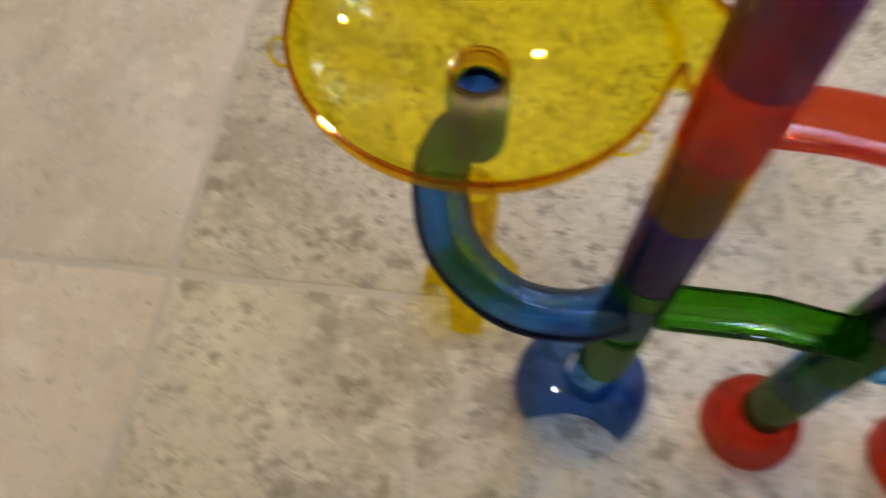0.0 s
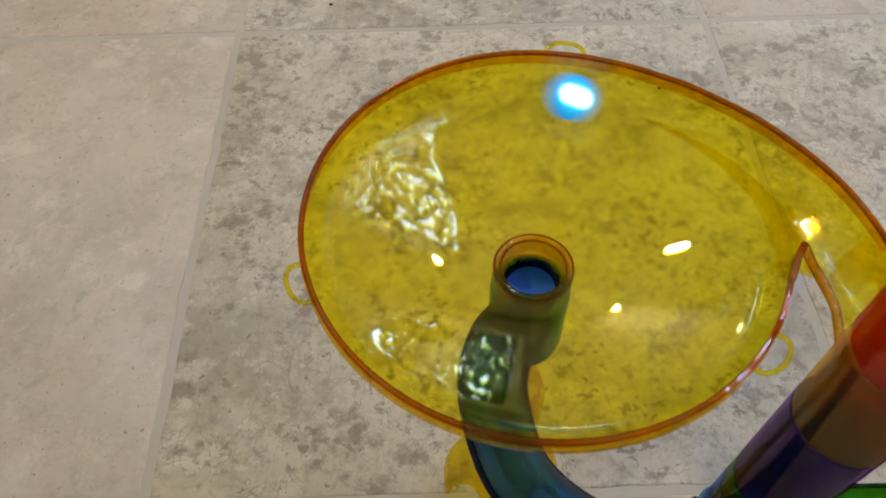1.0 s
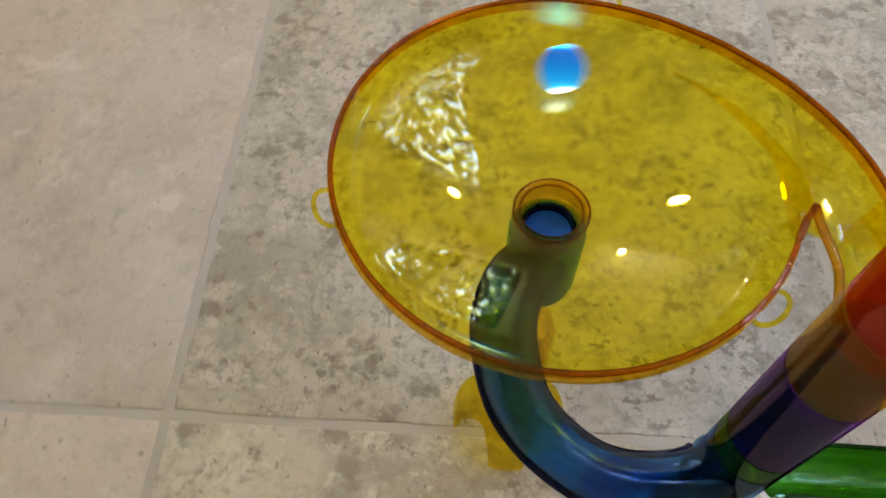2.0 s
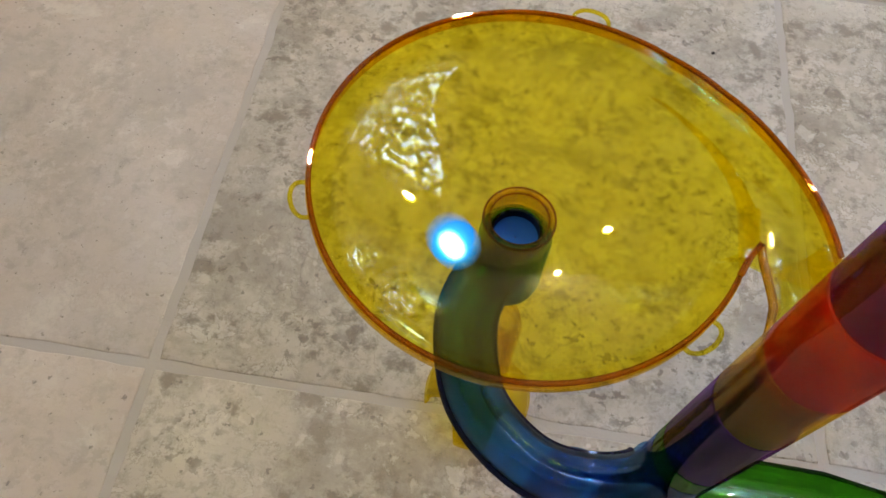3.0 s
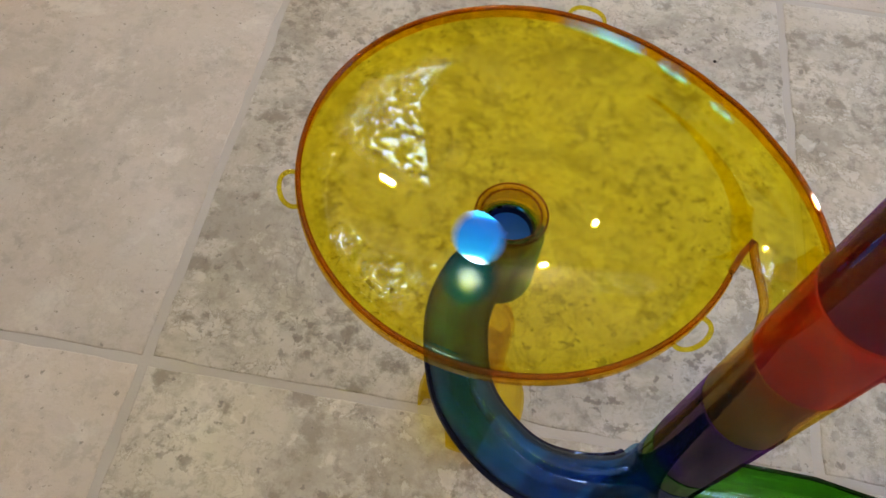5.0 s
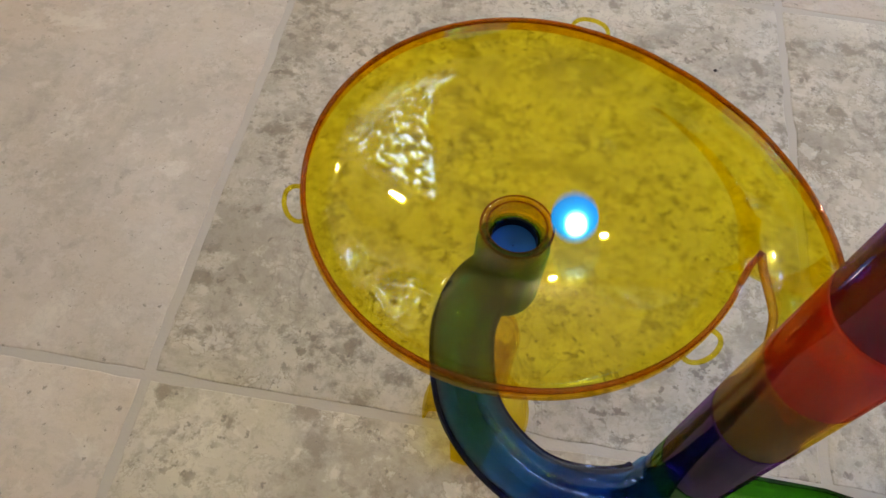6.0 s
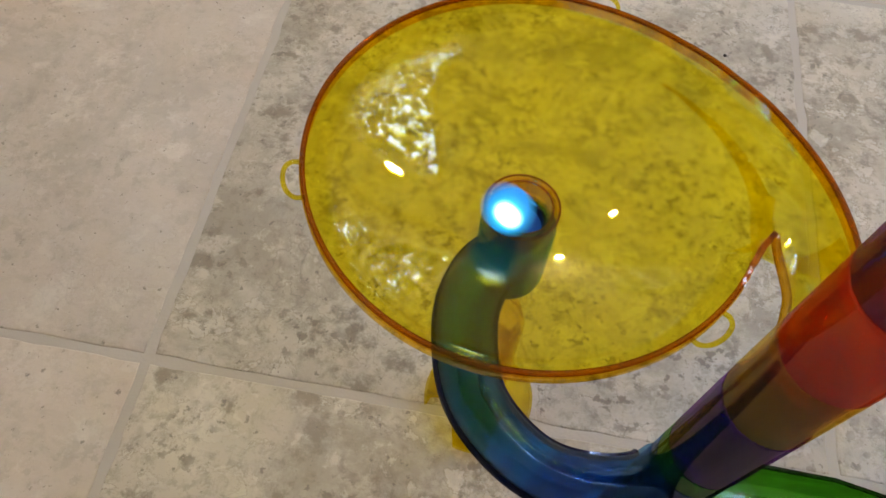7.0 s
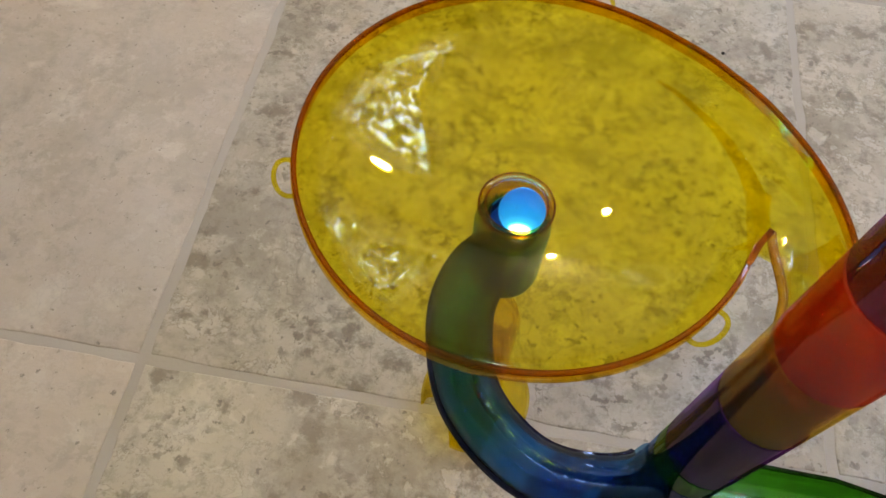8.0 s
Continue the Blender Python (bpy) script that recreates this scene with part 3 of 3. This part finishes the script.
def flared_foot(name, x, y, material, label, radius=0.042, height=0.046, arches=4, turn=0.0, gap=0.23):
    """Bell-shaped foot with arched cut-outs, open below."""
    bm = bmesh.new()
    seg, lev = 96, 12
    outer, inner = [], []
    for k in range(seg):
        a = 2 * math.pi * k / seg
        arch = 0.0
        if arches:
            w = ((math.degrees(a) - turn) * arches / 360.0) % 1.0 - 0.5
            arch = height * 0.86 * max(0.0, 1 - (abs(w) / gap) ** 2.6) ** 0.5 if abs(w) < gap else 0.0
        ro, ri = [], []
        for j in range(lev + 1):
            z = arch + (height - arch) * j / lev
            u = z / height
            r = 0.0150 + (radius - 0.0150) * max(0.0, 1 - u ** 2.6) ** 0.62
            ro.append(bm.verts.new((r * math.cos(a), r * math.sin(a), z)))
            q = r - 0.0016
            ri.append(bm.verts.new((q * math.cos(a), q * math.sin(a), max(z - 0.0008 * u, 0))))
        outer.append(ro), inner.append(ri)
    for k in range(seg):
        m = (k + 1) % seg
        for j in range(lev):
            bm.faces.new((outer[k][j], outer[m][j], outer[m][j + 1], outer[k][j + 1]))
            bm.faces.new((inner[k][j], inner[k][j + 1], inner[m][j + 1], inner[m][j]))
        bm.faces.new((outer[k][0], inner[k][0], inner[m][0], outer[m][0]))
        bm.faces.new((outer[k][-1], outer[m][-1], inner[m][-1], inner[k][-1]))
    ob = part(name, bm, material, run, label)
    ob.location = (x, y, 0)
    return ob


# coloured tower beside the funnel
flared_foot("foot", CX - 0.002, CY + 0.007, DEEP_BLUE, "deep blue bell-shaped foot with arched cut-outs", radius=0.0445, height=0.040, arches=2, turn=-8.0, gap=0.24)
tube("tower_tube", CX, CY, 0.038, 0.082, BLUE, "blue tower tube")
tube("tower_tube", CX, CY, 0.0825, 0.137, GREEN, "green tower tube", neck=0.012)
tube("tower_tube", CX, CY, 0.2035, 0.2579, VIOLET, "purple tower tube", neck=0.026)
tube("tower_tube", CX, CY, 0.2583, 0.2978, ORANGE, "yellow tower tube leading into the channel")
tube("tower_tube", CX, CY, 0.2982, 0.3350, RED, "red tower tube with a side channel")
tube("tower_tube", CX, CY, 0.3355, 0.383, PURPLE, "purple tower tube", neck=0.018)

# blue curve from the spout round to the tower
curve_path = smooth_path([(FX, FY, 0.2130), (FX - 0.0100, FY - 0.0095, 0.2085), (FX - 0.0145, FY - 0.0260, 0.2010), (FX - 0.0095, FY - 0.0485, 0.1910), (FX + 0.0004, FY - 0.0625, 0.1850),
                          (FX + 0.0172, FY - 0.0740, 0.1790), (FX + 0.0337, FY - 0.0785, 0.1750), (FX + 0.0535, FY - 0.0775, 0.1710), (FX + 0.0686, FY - 0.0728, 0.1685), (CX - 0.006, CY, 0.1650)], 9)
curve = part("curved_tube", hollow_sweep(curve_path, 0.0121, 0.0107), BLUE, run, "curved clear blue plastic tube")
# added strips: the tube wall's darkening at grazing view, as shape
edge_outlines(curve_path[3:-4], 0.0119, BLUE_DARKENED, curve, 0.0018, 0.0, "dark blue strip for the tube's edge-on darkening")
part("inlet_cup", lathe([(0.0134, 0.2330), (0.0149, 0.2330), (0.0149, 0.2000), (0.0140, 0.1955), (0.0110, 0.1930), (0.002, 0.1925), (0.002, 0.1940), (0.0105, 0.1945), (0.0128, 0.1970), (0.0134, 0.2010)], 48, (FX, FY)), BLUE, curve, "blue cup under the spout")
# added ring that draws the cup's dark outline
cup_r, cup_z = 0.0126, 0.1948
part("cup_outline", lathe([(cup_r + 0.0008 * math.cos(k * math.pi / 4), cup_z + 0.0008 * math.sin(k * math.pi / 4)) for k in range(8)], 48, (FX, FY)), BLUE_DARKENED, curve, "dark blue added ring for the cup's darkened outline")
# neck in the darkened tint, for the dark crescent in the hole
part("inlet_neck", lathe([(0.0092, 0.2290), (0.0104, 0.2290), (0.0105, 0.2362), (0.0100, 0.2372), (0.0093, 0.2366)], 48, (FX, FY)), BLUE_DARKENED, curve, "dark blue neck inside the spout")
part("neck_ramp", lathe([(0.0004, 0.2300), (0.0091, 0.2312), (0.0091, 0.2328), (0.0004, 0.2316)], 40, (FX, FY)), BLUE_SOLID, curve, "blue sloping floor inside the neck")
part("outlet_cup", lathe([(0.0137, 0.1865), (0.0150, 0.1865), (0.0150, 0.1500), (0.0138, 0.1500)], 48, (CX, CY)), DEEP_BLUE, curve, "blue joint cup on the tower")
part("outlet_neck", lathe([(0.0117, 0.2480), (0.0127, 0.2480), (0.0129, 0.2032), (0.0135, 0.2000), (0.0125, 0.1990), (0.0117, 0.2005)], 48, (CX, CY)), DEEP_BLUE, curve, "deep blue neck inside the purple tube")

# support under the funnel
flared_foot("foot", FX + 0.001, FY + 0.0065, GOLDEN, "yellow bell-shaped foot with arched cut-outs", radius=0.0355, height=0.040, turn=-2.0, gap=0.31)
tube("support_tube", FX, FY, 0.040, 0.094, GOLDEN, "yellow support tube", outer=0.0142, neck_r=0.0124)
tube("support_tube", FX, FY, 0.0945, 0.1440, GOLDEN, "yellow support tube", outer=0.0142, neck_r=0.0124, neck=0.010)

# green channel to the second tower
green = part("straight_channel", sweep([Vector((CX + 0.010, CY - 0.0050, 0.176)), Vector((CX + 0.06, CY - 0.0055, 0.1757)), Vector((DX - 0.008, DY - 0.006, 0.1753))], gutter(0.0114, 0.0125, 0.0013)), GREEN, run, "straight clear green plastic channel")
green_path = [Vector((CX + 0.014, CY - 0.0050, 0.176)), Vector((CX + 0.06, CY - 0.0055, 0.1757)), Vector((DX - 0.013, DY - 0.006, 0.1753))]
edge_outlines(green_path, 0.0108, GREEN_EDGE, green, 0.0010, 0.0, "dark green strip along the channel edge")
part("inlet_collar", lathe([(0.0122, 0.1590), (0.0134, 0.1590), (0.0134, 0.1870), (0.0149, 0.1875), (0.0149, 0.2022), (0.0136, 0.2022), (0.0136, 0.1900)], 40, (CX, CY)), GREEN, green, "green collar inside the joint")
part("end_cup", lathe([(0.0141, 0.1885), (0.0154, 0.1885), (0.0154, 0.166), (0.0141, 0.166)], 48, (DX, DY)), GREEN, green, "green joint cup")
flared_foot("foot", DX, DY, RED, "red dome-shaped foot", radius=0.031, height=0.034, arches=0)
tube("tower_tube", DX, DY, 0.0335, 0.085, GREEN, "dark green tower tube")
tube("tower_tube", DX, DY, 0.0855, 0.128, BLUE, "blue tower tube")
tube("tower_tube", DX, DY, 0.1285, 0.1655, GREEN, "green tower tube", neck=0.012)
tube("tower_tube", DX, DY, 0.1895, 0.238, PURPLE, "purple tower tube")
part("straight_channel", sweep([Vector((DX + 0.012, DY - 0.004, 0.148)), Vector((DX + 0.055, DY - 0.008, 0.147)), Vector((DX + 0.098, DY - 0.002, 0.146))], gutter(0.0114, 0.0125, 0.0013)), BLUE, run, "straight clear blue plastic channel")
flared_foot("foot", DX + 0.107, DY - 0.012, RED, "red dome-shaped foot", radius=0.031, height=0.034, arches=0)
tube("tower_tube", DX + 0.107, DY - 0.012, 0.0335, 0.085, RED, "red tower tube")
tube("tower_tube", DX + 0.107, DY - 0.012, 0.0855, 0.133, PURPLE, "purple tower tube")

# red side channel high on the tower
red = part("side_channel", sweep(smooth_path([(CX + 0.010, CY + 0.002, 0.314), (CX + 0.035, CY + 0.001, 0.3135), (CX + 0.07, CY - 0.004, 0.313), (CX + 0.11, CY + 0.003, 0.3125)], 6), gutter(0.0114, 0.0125, 0.0013)), RED, run, "open red plastic side channel")
tube("tower_tube", CX + 0.118, CY + 0.014, 0.252, 0.306, YELLOW, "yellow tower tube")

# ======== floor ========
floor = tagged(new("floor", mesh_of("floor", box((X1 - X0 + 2 * T, Y1 - Y0 + 2 * T, 0.1), ((X0 + X1) / 2, (Y0 + Y1) / 2, -0.0508)), GROUT, False)),
               "beige travertine tile floor with pale grout joints", "floor", kind="structure")


def tile_mesh(w, d, material, seed=1):
    """A tumbled tile: flat top, softly rounded and slightly chipped edge."""
    rng = random.Random(seed)
    steps = 30
    line = []
    for (ax, ay), (bx, by) in (((-1, -1), (1, -1)), ((1, -1), (1, 1)), ((1, 1), (-1, 1)), ((-1, 1), (-1, -1))):
        line += [((ax + (bx - ax) * k / steps) * w / 2, (ay + (by - ay) * k / steps) * d / 2) for k in range(steps)]
    chip = [max(0.0, rng.gauss(0.0003, 0.0008)) for _ in line]
    bm = bmesh.new()
    rings = []
    for inset, z in ((0.0, -0.012), (0.0, -0.0012), (0.0005, -0.0004), (0.0014, 0.0)):
        ring = []
        for (x, y), c in zip(line, chip):
            kx, ky = 1 - 2 * (inset + c) / w, 1 - 2 * (inset + c) / d
            ring.append(bm.verts.new((x * kx, y * ky, z)))
        rings.append(ring)
    count = len(line)
    for low, high in zip(rings, rings[1:]):
        for k in range(count):
            bm.faces.new((low[k], low[(k + 1) % count], high[(k + 1) % count], high[k]))
    bm.faces.new(rings[-1])
    return mesh_of("tile", bm, material)


JOINT = 0.0054
shared = {m: tile_mesh(S - JOINT, S - JOINT, m) for m in (TILE, TILE_PALE)}
for i in range(math.ceil((X0 - 0.01) / S) - 1, math.ceil(X1 / S)):
    for j in range(math.ceil((Y0 - 0.01) / S) - 1, math.ceil(Y1 / S)):
        x0, x1 = max(i * S, X0 + 0.003), min((i + 1) * S, X1 - 0.003)
        y0, y1 = max(j * S, Y0 + 0.003), min((j + 1) * S, Y1 - 0.003)
        if x1 - x0 < 0.02 or y1 - y0 < 0.02:
            continue
        whole = x1 - x0 > S - 1e-4 and y1 - y0 > S - 1e-4
        m = TILE_PALE if (i * 7 + j * 3) % 5 < 2 or i == -1 else TILE
        m = TILE if i in (0, 1) and j in (-1, 0) else m
        t = new("tile", shared[m] if whole else tile_mesh(x1 - x0 - JOINT, y1 - y0 - JOINT, m))
        t.parent = floor
        t.location = ((x0 + x1) / 2, (y0 + y1) / 2, 0)

for x, y, r in ((0.3935, 0.3620, 0.0016), (0.405, 0.402, 0.0006), (0.088, 0.498, 0.0017)):
    bm = bmesh.new()
    bmesh.ops.create_icosphere(bm, subdivisions=2, radius=r)
    for v in bm.verts:
        v.co *= 1 + 0.35 * noise.noise(v.co * 900 + Vector((x * 99, 0, 0)))
        v.co.z = v.co.z * 0.6 + r * 0.45
    crumb = tagged(new("crumb", mesh_of("crumb", bm, CRUMB)), "tiny dark crumb lying on the tile floor", "crumb", "crumbs on the floor")
    crumb.location = (x, y, 0)

# ======== the marble ========
BALL = 0.0088
bm = bmesh.new()
bmesh.ops.create_uvsphere(bm, u_segments=40, v_segments=24, radius=BALL)
marble = tagged(new("marble", mesh_of("marble", bm, MARBLE)), "small glowing blue light-up marble rolling in the yellow funnel", "marble")

# seconds, distance from the funnel's axis, angle round it
WIDE = [(0, 0.0910, 62), (0.1, 0.0840, 102), (0.2, 0.0760, 137), (0.3, 0.0711, 175), (0.4, 0.0688, 206), (0.5, 0.0628, 247), (0.6, 0.0620, 288), (0.7, 0.0666, 325), (0.8, 0.0661, 361),
        (0.9, 0.0664, 393), (1, 0.0628, 433), (1.1, 0.0683, 466), (1.2, 0.0674, 491), (1.3, 0.0579, 518), (1.4, 0.0447, 557), (1.5, 0.0405, 618), (1.6, 0.0501, 673), (1.7, 0.0600, 718),
        (1.8, 0.0640, 746), (1.9, 0.0631, 771), (2, 0.0526, 807), (2.1, 0.0438, 850), (2.2, 0.0374, 910)]
MIDDLE = [(2.5, 0.0560, 1065), (2.8, 0.0400, 1190), (3.05, 0.0320, 1330), (3.3, 0.0482, 1453), (3.4, 0.0475, 1483), (3.5, 0.0361, 1519), (3.6, 0.0265, 1572), (3.7, 0.0263, 1654), (3.8, 0.0332, 1718),
          (3.9, 0.0297, 1779), (4, 0.0334, 1826), (4.1, 0.0358, 1879), (4.2, 0.0356, 1925), (4.3, 0.0279, 1971), (4.4, 0.0227, 2069), (4.5, 0.0291, 2156), (4.6, 0.0350, 2193), (4.7, 0.0348, 2232)]
TIGHT = [(5, 0.0220, 2400), (5.3, 0.0240, 2610), (5.55, 0.0180, 2815), (5.8, 0.0131, 3055), (5.9, 0.0173, 3188), (6, 0.0203, 3244), (6.1, 0.0127, 3324), (6.2, 0.0127, 3413), (6.3, 0.0190, 3510),
         (6.4, 0.0151, 3626), (6.5, 0.0163, 3684), (6.6, 0.0126, 3787), (6.7, 0.0110, 3905), (6.8, 0.0176, 3997), (6.9, 0.0134, 4062), (7, 0.0102, 4198), (7.1, 0.0148, 4328), (7.2, 0.0130, 4389),
         (7.3, 0.0114, 4531), (7.4, 0.0123, 4696)]
DROP = [(7.5, 0.0138, 4769), (7.6, 0.0098, 4917), (7.7, 0.0066, 4816), (7.8, 0.0065, 5004), (7.9, 0.0024, 5285), (8, 0.0032, 5355)]
# how far the marble's bright side is turned away from above, in degrees
TURN = [(0, 60), (0.4, 30), (0.6, 25), (0.7, 60), (0.8, 95), (0.9, 118), (1.0, 35), (1.2, 20), (1.3, 90), (1.4, 90), (1.5, 40), (1.6, 40), (1.7, 95), (1.8, 15), (1.9, 15), (2.0, 118), (2.1, 118), (2.2, 40), (3.3, 30),
        (3.4, 118), (3.5, 15), (3.6, 20)]
TURN_LATER = [(3.7, 95), (3.8, 80), (3.9, 35), (4.0, 42), (4.1, 118), (4.2, 10), (4.3, 75), (4.4, 70), (4.5, 20), (4.6, 15), (4.7, 118), (5.8, 70), (5.9, 60), (6.0, 45), (6.1, 45), (6.2, 85), (6.3, 85), (6.4, 30), (6.5, 118),
              (6.6, 25), (6.7, 25), (6.8, 118), (6.9, 15), (7.0, 40), (7.1, 70), (7.2, 25), (7.3, 30), (7.4, 35), (7.5, 12), (7.6, 25), (7.7, 90), (7.8, 80), (7.9, 50), (8.0, 85)]


def glide(t, times, values):
    """A smooth curve through the values, with no overshoot to speak of."""
    i = int(np.clip(np.searchsorted(times, t) - 1, 0, len(times) - 2))

    def slope(k):
        a, b = max(k - 1, 0), min(k + 1, len(times) - 1)
        return (values[b] - values[a]) / (times[b] - times[a])

    h = times[i + 1] - times[i]
    u = (t - times[i]) / h
    return ((1 + 2 * u) * (1 - u) ** 2 * values[i] + u * (1 - u) ** 2 * h * slope(i) + u * u * (3 - 2 * u) * values[i + 1] + u * u * (u - 1) * h * slope(i + 1))


def marble_pose(t, orbit, turns):
    times = [row[0] for row in orbit]
    r = glide(t, times, [row[1] for row in orbit])
    a = glide(t, times, [row[2] for row in orbit])
    away = float(np.interp(t, [row[0] for row in turns], [row[1] for row in turns]))
    if r > LIP - 0.002 and t < 7.55:
        s = (bowl_height(r + 0.002) - bowl_height(r - 0.002)) / 0.004
        z = bowl_height(max(r, LIP)) + BALL / math.cos(math.atan(min(s, 1.2))) + 0.0005
        if r > 0.0675:
            z = max(z, 0.2670)
    else:
        z = float(np.interp(t, (7.5, 7.6, 7.7, 7.8, 7.9, 8.0), (0.2500, 0.2490, 0.2480, 0.2445, 0.2415, 0.2400)))
    x, y = FX + r * math.cos(radians(a)), FY + r * math.sin(radians(a))
    return pose(x, y, z + LIFT, away + 8, 0, 0)


def motions():
    orbit, turns = WIDE + MIDDLE + TIGHT + DROP, TURN + TURN_LATER
    walk(marble, [(k / 30, marble_pose(k / 30, orbit, turns)) for k in range(241)])


motions()
